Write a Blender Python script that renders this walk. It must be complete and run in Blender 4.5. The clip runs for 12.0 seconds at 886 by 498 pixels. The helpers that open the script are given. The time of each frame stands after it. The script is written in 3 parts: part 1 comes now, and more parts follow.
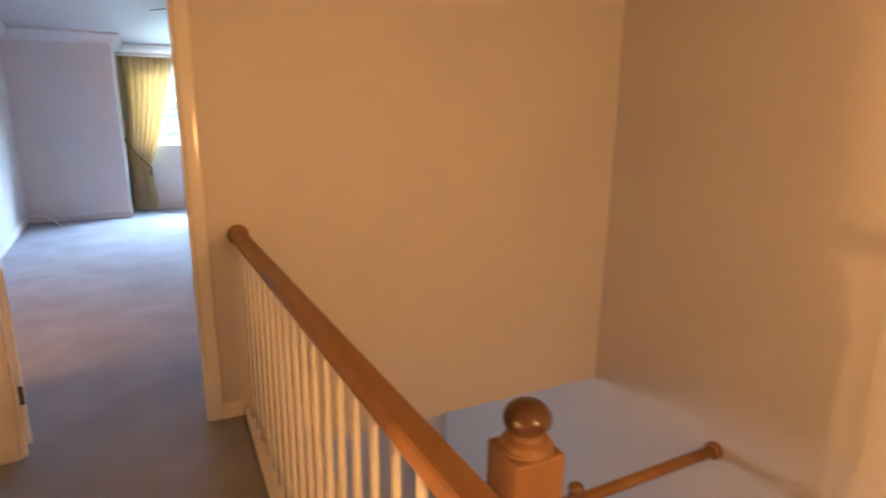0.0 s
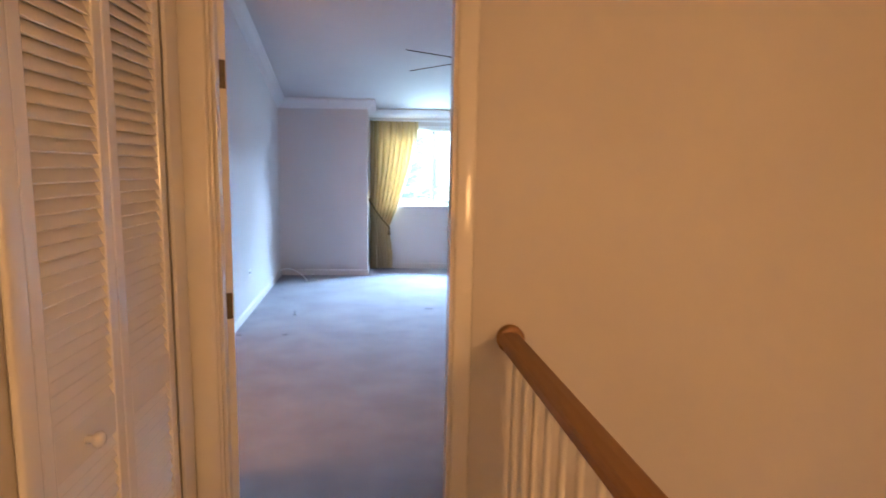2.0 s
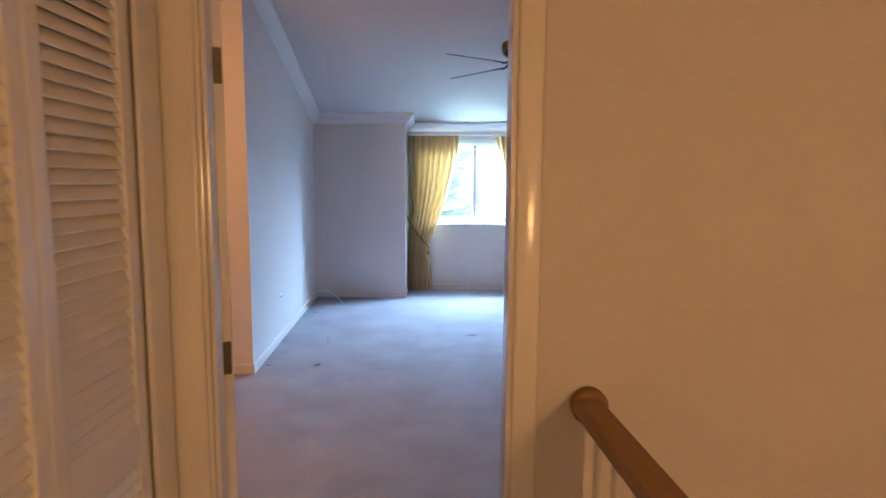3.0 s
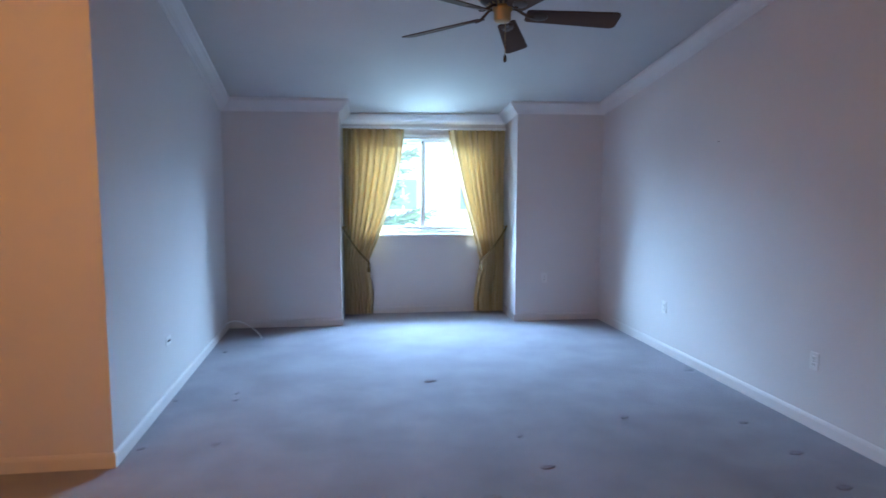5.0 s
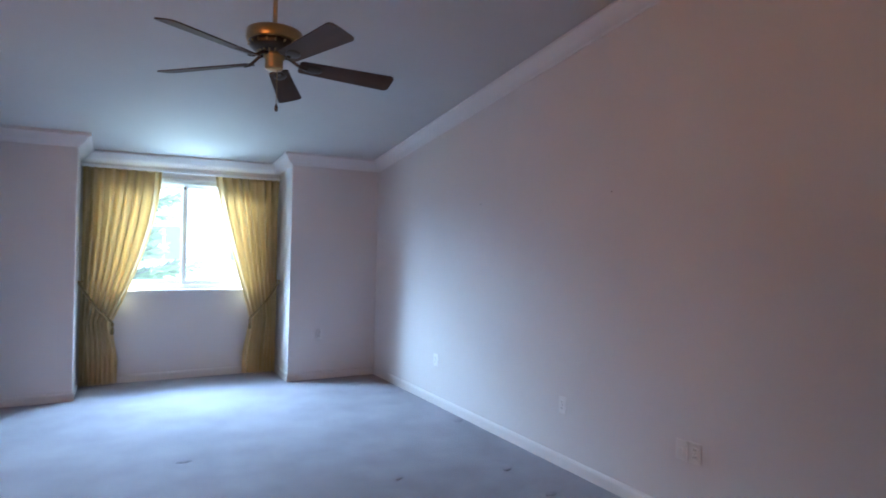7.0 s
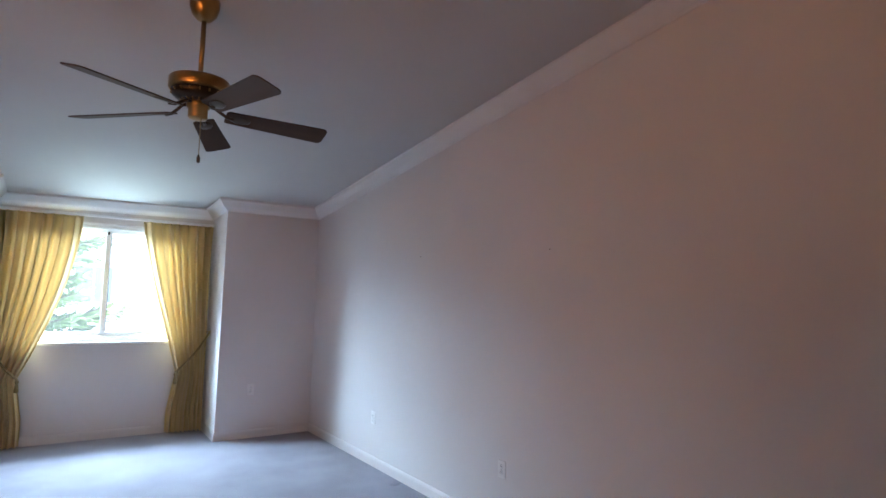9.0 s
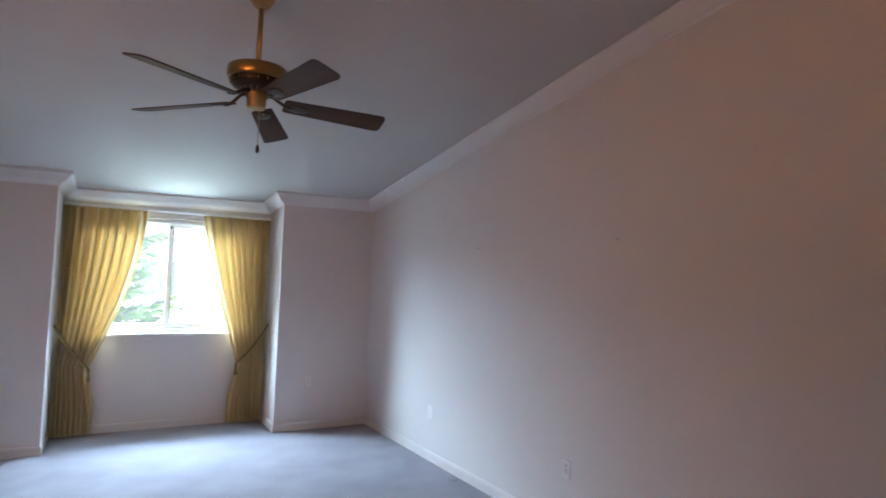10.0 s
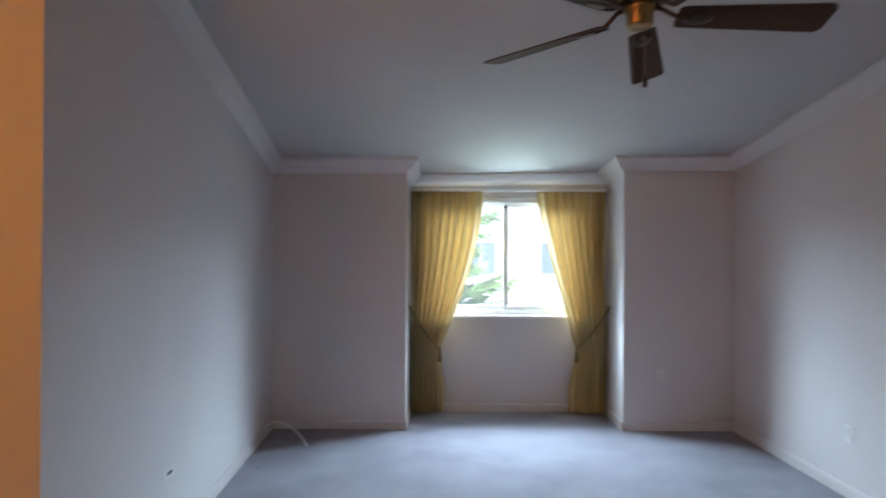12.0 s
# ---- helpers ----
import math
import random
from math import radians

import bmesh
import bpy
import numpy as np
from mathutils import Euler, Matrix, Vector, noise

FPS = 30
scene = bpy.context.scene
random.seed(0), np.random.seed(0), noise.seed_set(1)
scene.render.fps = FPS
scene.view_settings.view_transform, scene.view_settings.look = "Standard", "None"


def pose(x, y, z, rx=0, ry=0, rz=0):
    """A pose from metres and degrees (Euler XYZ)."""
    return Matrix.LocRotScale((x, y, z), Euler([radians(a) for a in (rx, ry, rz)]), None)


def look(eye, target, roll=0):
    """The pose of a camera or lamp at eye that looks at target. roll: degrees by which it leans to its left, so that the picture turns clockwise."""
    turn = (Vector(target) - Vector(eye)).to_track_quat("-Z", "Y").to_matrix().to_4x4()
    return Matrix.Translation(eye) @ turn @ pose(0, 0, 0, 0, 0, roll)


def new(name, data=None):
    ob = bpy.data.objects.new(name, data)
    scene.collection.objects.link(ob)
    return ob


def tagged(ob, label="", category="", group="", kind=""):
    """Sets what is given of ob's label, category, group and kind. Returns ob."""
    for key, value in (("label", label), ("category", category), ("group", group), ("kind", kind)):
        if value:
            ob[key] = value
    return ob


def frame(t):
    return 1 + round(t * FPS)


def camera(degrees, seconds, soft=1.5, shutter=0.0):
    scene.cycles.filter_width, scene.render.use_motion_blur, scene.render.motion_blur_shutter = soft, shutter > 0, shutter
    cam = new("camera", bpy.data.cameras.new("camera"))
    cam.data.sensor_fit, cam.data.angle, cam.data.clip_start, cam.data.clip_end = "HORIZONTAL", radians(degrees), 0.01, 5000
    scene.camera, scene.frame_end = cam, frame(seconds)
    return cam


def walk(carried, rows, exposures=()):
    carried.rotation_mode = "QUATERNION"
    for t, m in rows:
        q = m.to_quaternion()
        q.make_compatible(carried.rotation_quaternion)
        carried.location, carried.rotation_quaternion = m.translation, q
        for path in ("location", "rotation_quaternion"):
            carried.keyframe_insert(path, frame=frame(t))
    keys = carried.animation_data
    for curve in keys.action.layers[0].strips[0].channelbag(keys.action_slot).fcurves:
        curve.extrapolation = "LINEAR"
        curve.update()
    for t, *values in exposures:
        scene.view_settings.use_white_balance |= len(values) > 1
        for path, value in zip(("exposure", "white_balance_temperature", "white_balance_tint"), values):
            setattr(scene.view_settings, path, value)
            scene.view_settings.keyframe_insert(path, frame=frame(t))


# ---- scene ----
# ---------------------------------------------------------------- camera
cam = camera(75.3, 12.0, soft=1.6, shutter=0.5)
PATH = [
    (0.0, (0.492, -0.050, 1.545), (1.337, 1.698, 1.065), 0.7),
    (0.5, (0.465, 0.208, 1.490), (1.113, 2.055, 1.079), 1.2),
    (1.0, (0.433, 0.443, 1.487), (0.895, 2.354, 1.121), 0.9),
    (1.5, (0.395, 0.671, 1.503), (0.703, 2.621, 1.181), 0.9),
    (2.0, (0.375, 0.893, 1.519), (0.545, 2.867, 1.241), 1.1),
    (2.5, (0.381, 1.048, 1.519), (0.413, 3.033, 1.279), 0.4),
    (4.5, (0.296, 2.530, 1.457), (0.436, 4.514, 1.248), 0.1),
    (5.0, (0.286, 2.690, 1.468), (0.547, 4.662, 1.268), 0.2),
    (5.5, (0.296, 2.791, 1.480), (0.728, 4.735, 1.301), 0.4),
    (6.0, (0.312, 2.808, 1.472), (0.947, 4.701, 1.349), 1.2),
    (6.5, (0.325, 2.803, 1.476), (1.157, 4.621, 1.409), 1.5),
    (7.0, (0.350, 2.812, 1.497), (1.331, 4.555, 1.487), 1.6),
    (7.5, (0.374, 2.820, 1.529), (1.455, 4.502, 1.583), 1.7),
    (7.7, (0.384, 2.826, 1.540), (1.499, 4.485, 1.610), 1.8),
    (9.3, (0.495, 2.884, 1.603), (1.612, 4.537, 1.751), 2.2),
    (9.5, (0.500, 2.895, 1.605), (1.582, 4.571, 1.742), 2.2),
    (10.0, (0.490, 3.012, 1.585), (1.470, 4.752, 1.697), 2.0),
    (10.5, (0.420, 3.211, 1.580), (1.245, 5.031, 1.665), 1.1),
    (11.0, (0.369, 3.449, 1.600), (0.959, 5.359, 1.665), 0.4),
    (11.5, (0.364, 3.674, 1.612), (0.664, 5.651, 1.653), 0.3),
    (12.0, (0.343, 3.823, 1.593), (0.337, 5.823, 1.601), 0.3),
]
EXPOSURES = [
    (0.0, 1.42, 5200, 12), (1.5, 1.40, 5020, 12), (2.5, 1.10, 4930, 12), (4.5, 0.66, 4790, 10), (5.0, 0.52, 4720, 9.5), (5.5, 0.48, 4690, 9), (6.5, 0.60, 4830, 10),
    (7.5, 0.70, 5150, 11), (9.5, 0.66, 5620, 12), (10.5, 0.58, 5740, 12), (12.0, 0.20, 5850, 12),
]
walk(cam, [(t, look(e, a, r)) for t, e, a, r in PATH], EXPOSURES)

# ---------------------------------------------------------------- light
world = bpy.data.worlds.new("world")
scene.world = world
world.use_nodes = True
wn = world.node_tree.nodes
sky = wn.new("ShaderNodeTexSky")
sky.sky_type = "NISHITA"
sky.sun_disc = False
sky.sun_elevation = radians(50)
sky.sun_rotation = radians(160)
wn["Background"].inputs["Strength"].default_value = 0.12
world.node_tree.links.new(sky.outputs[0], wn["Background"].inputs["Color"])


def lamp(name, kind, m, energy, colour, **extra):
    data = bpy.data.lights.new(name, kind)
    data.energy, data.color = energy, colour
    for key, value in extra.items():
        if key == "size":
            data.shape, data.size, data.size_y = "RECTANGLE", value[0], value[1]
        elif key == "radius":
            data.shadow_soft_size = value
        elif key == "angle":
            data.angle = radians(value)
    ob = new(name, data)
    ob.matrix_world = m
    return ob


# the sun stands behind the house and lights the facades across the way
lamp("sun", "SUN", look((0, -20, 26), (3, 10, 0)), 5.0, (1.0, 0.95, 0.87), angle=0.5)
# daylight lamps: one outside above the bedroom window, one in an unseen lower-storey window
lamp("window_daylight", "AREA", look((0.8, 13.0, 4.5), (0.8, 8.3, 2.1)), 9700, (0.73, 0.905, 1.0), size=(13.0, 4.6))
# added fill lamp below the window, in place of light bounced off the lawn
lamp("ground_bounce_fill", "AREA", look((0.97, 12.6, -1.7), (0.97, 9.2, 2.2)), 190, (0.80, 1.0, 0.86), size=(5.0, 2.4))
lamp("lower_daylight", "AREA", look((-1.9, 4.4, -0.60), (2.5, 4.0, -0.75)), 17, (1.0, 0.82, 0.68), size=(1.3, 0.5))
lamp("side_room_lamp", "POINT", pose(-1.25, 0.40, 0.85), 85, (1.0, 0.45, 0.11), radius=0.05)
# warm unseen point lamps without fixtures: in the stairwell, and in the entry recess
lamp("stair_lamp", "POINT", pose(1.5, -1.25, 1.45), 57, (1.0, 0.45, 0.11), radius=0.12)
lamp("recess_lamp", "POINT", pose(-1.65, 3.36, 2.05), 43, (1.0, 0.39, 0.08), radius=0.28)


# ---------------------------------------------------------------- materials
def material(name, colour, rough=0.6, metal=0.0, colour2=None, scale=3.0, bump=0.0, bump_scale=80.0, stretch=(1, 1, 1),
             detail=4.0, coat=0.0, spec=0.5, fine=None, mix=0.5, sheen=0.0):
    """Paint, cloth, wood or metal: a large, soft variation of colour, a finer one, and a bump, all at real size."""
    m = bpy.data.materials.new(name)
    m.use_nodes = True
    n, l = m.node_tree.nodes, m.node_tree.links
    b = n["Principled BSDF"]
    b.inputs["Roughness"].default_value = rough
    b.inputs["Metallic"].default_value = metal
    b.inputs["Specular IOR Level"].default_value = spec
    b.inputs["Coat Weight"].default_value = coat
    b.inputs["Sheen Weight"].default_value = sheen
    co = n.new("ShaderNodeTexCoord")
    mp = n.new("ShaderNodeMapping")
    mp.inputs["Scale"].default_value = stretch
    l.new(co.outputs["Object"], mp.inputs["Vector"])
    big = n.new("ShaderNodeTexNoise")
    big.inputs["Scale"].default_value, big.inputs["Detail"].default_value = scale, detail
    l.new(mp.outputs[0], big.inputs["Vector"])
    ramp = n.new("ShaderNodeMix")
    ramp.data_type = "RGBA"
    ramp.inputs["A"].default_value = (*colour, 1)
    ramp.inputs["B"].default_value = (*(colour2 or [c * 0.9 for c in colour]), 1)
    rng = n.new("ShaderNodeMapRange")
    rng.inputs["From Min"].default_value, rng.inputs["From Max"].default_value = 0.5 - mix / 2, 0.5 + mix / 2
    l.new(big.outputs["Fac"], rng.inputs["Value"])
    l.new(rng.outputs[0], ramp.inputs["Factor"])
    out = ramp.outputs["Result"]
    small = n.new("ShaderNodeTexNoise")
    small.inputs["Scale"].default_value, small.inputs["Detail"].default_value = bump_scale, 3
    l.new(mp.outputs[0], small.inputs["Vector"])
    if fine:
        f = n.new("ShaderNodeMix")
        f.data_type, f.blend_type = "RGBA", "MULTIPLY"
        fr = n.new("ShaderNodeMapRange")
        fr.inputs["From Min"].default_value, fr.inputs["From Max"].default_value = 0.3, 0.7
        fr.inputs["To Min"].default_value, fr.inputs["To Max"].default_value = 1 - fine, 1.0
        l.new(small.outputs["Fac"], fr.inputs["Value"])
        f.inputs["Factor"].default_value = 1
        l.new(out, f.inputs["A"])
        l.new(fr.outputs[0], f.inputs["B"])
        out = f.outputs["Result"]
    l.new(out, b.inputs["Base Color"])
    if bump:
        bp = n.new("ShaderNodeBump")
        bp.inputs["Strength"].default_value, bp.inputs["Distance"].default_value = 1.0, bump
        l.new(small.outputs["Fac"], bp.inputs["Height"])
        l.new(bp.outputs[0], b.inputs["Normal"])
    return m


WALL = material("wall_paint", (0.62, 0.59, 0.575), 0.55, colour2=(0.575, 0.545, 0.53), scale=0.9, bump=0.0007, bump_scale=140, spec=0.3)
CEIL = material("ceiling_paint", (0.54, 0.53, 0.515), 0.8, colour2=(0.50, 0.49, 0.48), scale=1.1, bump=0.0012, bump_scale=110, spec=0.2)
TRIM = material("trim_gloss_paint", (0.78, 0.76, 0.73), 0.17, colour2=(0.72, 0.69, 0.65), scale=2.3, bump=0.0003, bump_scale=60)
CORNICE = material("cornice_paint", (0.64, 0.62, 0.605), 0.5, colour2=(0.60, 0.58, 0.57), scale=2.3, bump=0.0003, bump_scale=60, spec=0.3)
CARPET = material("carpet_pile", (0.365, 0.355, 0.40), 0.95, colour2=(0.265, 0.26, 0.295), scale=2.6, bump=0.006, bump_scale=260, spec=0.1,
                  fine=0.25, mix=0.42, sheen=0.2, detail=6)
OAK = material("oak_varnish", (0.33, 0.17, 0.045), 0.55, colour2=(0.20, 0.092, 0.027), scale=9, stretch=(1, 0.08, 1), bump=0.0004,
               bump_scale=70, coat=0.15)
OAK_UP = material("oak_varnish_upright", (0.25, 0.125, 0.038), 0.42, colour2=(0.15, 0.07, 0.021), scale=9, stretch=(1, 1, 0.08),
                  bump=0.0004, bump_scale=70, coat=0.4)
# darker oak tone, used only on the stair newel's ball
OAK_DARK = material("oak_dark_tone", (0.075, 0.028, 0.011), 0.3, colour2=(0.045, 0.017, 0.007), scale=9, coat=0.3)
BRASS = material("antique_brass", (0.46, 0.31, 0.14), 0.30, 1.0, colour2=(0.27, 0.175, 0.08), scale=7, bump=0.0002)
IRON = material("dark_bronze", (0.07, 0.05, 0.035), 0.35, 0.9, scale=9)
BLADE = material("blade_walnut", (0.085, 0.046, 0.026), 0.5, colour2=(0.04, 0.021, 0.012), scale=8, stretch=(0.12, 1, 1), bump=0.0003,
                 coat=0.05, spec=0.12)
STEEL = material("hinge_metal", (0.10, 0.085, 0.07), 0.42, 0.9, scale=30)
VINYL = material("window_vinyl", (0.80, 0.81, 0.82), 0.35, scale=4)
PLATE = material("ivory_plastic", (0.70, 0.68, 0.655), 0.3, scale=12)
DARK = material("dark_plastic", (0.03, 0.028, 0.026), 0.4, scale=12)
ROPE = material("gold_rope", (0.26, 0.19, 0.07), 0.75, colour2=(0.16, 0.11, 0.04), scale=60, bump=0.002, bump_scale=300)
# carpet copy made darker: the dents' shade is put into its colour
DENT = material("pressed_carpet_shaded", (0.335, 0.33, 0.375), 0.95, colour2=(0.235, 0.23, 0.265), scale=20, bump=0.004, bump_scale=260, spec=0.1)
GRASS = material("lawn", (0.10, 0.16, 0.05), 0.9, colour2=(0.06, 0.11, 0.03), scale=2, bump=0.02, bump_scale=30)
LEAF = material("pine_needles", (0.15, 0.20, 0.06), 0.6, colour2=(0.11, 0.16, 0.045), scale=5, spec=0.15)
BARK = material("pine_bark", (0.17, 0.12, 0.09), 0.9, colour2=(0.10, 0.07, 0.05), scale=6, bump=0.01, bump_scale=25)
STUCCO = material("white_stucco", (0.78, 0.77, 0.74), 0.9, colour2=(0.72, 0.71, 0.68), scale=0.7, bump=0.004, bump_scale=50)
ROOF = material("grey_shingle", (0.26, 0.25, 0.25), 0.9, colour2=(0.18, 0.17, 0.17), scale=3, bump=0.01, bump_scale=12)
PANE_DARK = material("far_window_pane", (0.22, 0.27, 0.31), 0.25, scale=1, spec=0.3)


def cloth(name, colour, colour2):
    m = bpy.data.materials.new(name)
    m.use_nodes = True
    n, l = m.node_tree.nodes, m.node_tree.links
    n.remove(n["Principled BSDF"])
    co = n.new("ShaderNodeTexCoord")
    mp = n.new("ShaderNodeMapping")
    mp.inputs["Scale"].default_value = (1, 1, 0.05)
    l.new(co.outputs["Object"], mp.inputs["Vector"])
    no = n.new("ShaderNodeTexNoise")
    no.inputs["Scale"].default_value, no.inputs["Detail"].default_value = 34, 5
    l.new(mp.outputs[0], no.inputs["Vector"])
    mx = n.new("ShaderNodeMix")
    mx.data_type = "RGBA"
    mx.inputs["A"].default_value, mx.inputs["B"].default_value = (*colour, 1), (*colour2, 1)
    l.new(no.outputs["Fac"], mx.inputs["Factor"])
    d = n.new("ShaderNodeBsdfPrincipled")
    d.inputs["Roughness"].default_value = 0.55
    d.inputs["Sheen Weight"].default_value = 0.4
    t = n.new("ShaderNodeBsdfTranslucent")
    mix = n.new("ShaderNodeMixShader")
    mix.inputs[0].default_value = 0.2
    l.new(mx.outputs["Result"], d.inputs["Base Color"])
    t.inputs["Color"].default_value = (0.78, 0.66, 0.41, 1)
    w = n.new("ShaderNodeTexNoise")
    w.inputs["Scale"].default_value = 400
    l.new(co.outputs["Object"], w.inputs["Vector"])
    bp = n.new("ShaderNodeBump")
    bp.inputs["Distance"].default_value = 0.0008
    l.new(w.outputs["Fac"], bp.inputs["Height"])
    l.new(bp.outputs[0], d.inputs["Normal"])
    l.new(d.outputs[0], mix.inputs[1])
    l.new(t.outputs[0], mix.inputs[2])
    l.new(mix.outputs[0], n["Material Output"].inputs["Surface"])
    return m


CLOTH = cloth("gold_curtain_cloth", (0.70, 0.53, 0.215), (0.55, 0.40, 0.14))


def glass(name, haze):
    """Clear window glass with a thin, uneven film added to imitate glare haze."""
    m = bpy.data.materials.new(name)
    m.use_nodes = True
    n, l = m.node_tree.nodes, m.node_tree.links
    b = n["Principled BSDF"]
    b.inputs["Base Color"].default_value = (0.96, 0.98, 1.0, 1)
    b.inputs["Transmission Weight"].default_value = 1
    b.inputs["Roughness"].default_value = 0.0
    b.inputs["IOR"].default_value = 1.02
    film = n.new("ShaderNodeBsdfTranslucent")
    film.inputs["Color"].default_value = (0.95, 0.92, 0.82, 1)
    no = n.new("ShaderNodeTexNoise")
    no.inputs["Scale"].default_value = 5
    rng = n.new("ShaderNodeMapRange")
    rng.inputs["To Min"].default_value, rng.inputs["To Max"].default_value = haze * 0.8, haze * 1.2
    mix = n.new("ShaderNodeMixShader")
    l.new(no.outputs["Fac"], rng.inputs["Value"])
    l.new(rng.outputs[0], mix.inputs[0])
    l.new(b.outputs[0], mix.inputs[1])
    l.new(film.outputs[0], mix.inputs[2])
    l.new(mix.outputs[0], n["Material Output"].inputs["Surface"])
    return m


GLASS = glass("window_glass", 0.010)


# ---------------------------------------------------------------- builders
def link(name, bm, mat, smooth=False):
    me = bpy.data.meshes.new(name)
    bm.normal_update()
    bm.to_mesh(me)
    bm.free()
    me.materials.append(mat)
    if smooth:
        for p in me.polygons:
            p.use_smooth = True
    return new(name, me)


def part(name, bm, mat, parent, label="", smooth=False):
    """One mesh under a thing or under a part, in the parent's own axes."""
    ob = link(name, bm, mat, smooth)
    ob.parent = parent
    if label:
        tagged(ob, label)
    return ob


def empty(name, m, label, category, group=""):
    ob = new(name)
    ob.matrix_world = m
    return tagged(ob, label, category, group)


def box(bm, x0, x1, y0, y1, z0, z1, bevel=0.0, seg=2):
    """Adds a box, with its edges rounded."""
    t = bmesh.new()
    bmesh.ops.create_cube(t, size=1, matrix=Matrix.Translation(((x0 + x1) / 2, (y0 + y1) / 2, (z0 + z1) / 2))
                          @ Matrix.Diagonal((x1 - x0, y1 - y0, z1 - z0, 1)))
    if bevel:
        bmesh.ops.bevel(t, geom=list(t.edges), offset=bevel, segments=seg, affect="EDGES", profile=0.5)
    join(bm, t)
    return bm


def join(bm, t, m=None):
    """Moves the faces of t into bm."""
    made = {v: bm.verts.new(m @ v.co if m else v.co) for v in t.verts}
    for f in t.faces:
        bm.faces.new([made[v] for v in f.verts])
    t.free()
    return bm


def boxes(*sizes, bevel=0.0):
    bm = bmesh.new()
    for b in sizes:
        box(bm, *b, bevel=bevel)
    return bm


def lathe(profile, steps=24, bm=None, m=None):
    """A turned body from (radius, height) pairs, closed at both ends."""
    t = bmesh.new()
    rings = []
    for r, z in profile:
        rings.append([t.verts.new((r * math.cos(2 * math.pi * i / steps), r * math.sin(2 * math.pi * i / steps), z)) for i in range(steps)])
    for a, b in zip(rings, rings[1:]):
        for i in range(steps):
            t.faces.new((a[i], a[(i + 1) % steps], b[(i + 1) % steps], b[i]))
    t.faces.new(list(reversed(rings[0])))
    t.faces.new(rings[-1])
    bm = bm or bmesh.new()
    return join(bm, t, m)


def sweep(path, profile, closed_profile=True):
    """Sweeps a profile of (inward, up) pairs along a path whose inside lies on its right, with mitred corners."""
    bm = bmesh.new()
    rows = []
    pts = [Vector(p) for p in path]
    for i, p in enumerate(pts):
        dirs = []
        if i > 0:
            dirs.append((pts[i] - pts[i - 1]).xy.normalized())
        if i < len(pts) - 1:
            dirs.append((pts[i + 1] - pts[i]).xy.normalized())
        rights = [Vector((d.y, -d.x)) for d in dirs]
        n = sum(rights, Vector((0, 0)))
        n = n / n.length_squared * len(rights) if len(rights) == 1 else n * (2 / n.length_squared)
        rows.append([bm.verts.new((p.x + n.x * a, p.y + n.y * a, p.z + u)) for a, u in profile])
    k = len(profile)
    for a, b in zip(rows, rows[1:]):
        for j in range(k if closed_profile else k - 1):
            bm.faces.new((a[j], b[j], b[(j + 1) % k], a[(j + 1) % k]))
    bm.faces.new(rows[0])
    bm.faces.new(list(reversed(rows[-1])))
    bmesh.ops.recalc_face_normals(bm, faces=bm.faces)
    return bm


def tube(points, radius, steps=8):
    """A round rod along points."""
    bm = bmesh.new()
    pts = [Vector(p) for p in points]
    rings = []
    for i, p in enumerate(pts):
        d = (pts[min(i + 1, len(pts) - 1)] - pts[max(i - 1, 0)]).normalized()
        a = d.orthogonal().normalized() if not rings else (side - d * side.dot(d)).normalized()
        side = a
        b = d.cross(a)
        rings.append([bm.verts.new(p + (a * math.cos(2 * math.pi * j / steps) + b * math.sin(2 * math.pi * j / steps)) * radius) for j in range(steps)])
    for r, q in zip(rings, rings[1:]):
        for j in range(steps):
            bm.faces.new((r[j], r[(j + 1) % steps], q[(j + 1) % steps], q[j]))
    bm.faces.new(list(reversed(rings[0])))
    bm.faces.new(rings[-1])
    return bm


def structure(name, bm, mat, label, category, smooth=False):
    return tagged(link(name, bm, mat, smooth), label, category, kind="structure")


# ---------------------------------------------------------------- plan
XL, XN, XR = -1.20, -1.06, 2.94   # bedroom side walls at the far end; both stand a little askew
YF, YA = 8.97, 9.56           # far wall, back of the window alcove
AX0, AX1 = 0.0, 1.945         # alcove
YD0, YD1 = 2.79, 2.88         # door wall: hall face, bedroom face
DX0, DX1, DH = -0.215, 0.58, 2.10   # doorway
YO, XV = 5.82, -2.3           # wall beside the entry recess, its far side
XC = -0.30                    # hall side wall with the closet
XS = 3.05                     # outer wall of the stairwell
XE = 0.74                     # edge of the hall floor
YB = -2.2                     # hall end behind the camera
HC = 2.6                      # hall ceiling
TOP = 4.7


def right_x(y):
    """The face of the long wall, which runs out of square."""
    return XR + 0.031 * (YF - y)


def ceiling_z(x, y):
    side = min(1.0, max(0.0, 1 - (x - XL) / (XR - XL)))
    s = 0.163 + 0.075 * side ** 2
    return 2.435 - 0.045 * side + s * (YF - y) * (1.0 if y < YF else 0.5)


# floors
fl = boxes((XV, XR + 0.2, YD1, YF, -0.25, 0.0), (AX0, AX1, YF, YA, -0.25, 0.0), (DX0, DX1, YD0, YD1, -0.25, 0.0),
           (XC - 0.7, XE, YB, YD0, -0.25, 0.0), (XC - 2.1, XC - 0.7, -0.80, 0.75, -0.25, 0.0))
floor = structure("floor", fl, CARPET, "pale grey cut-pile carpet over bedroom and hall", "floor")

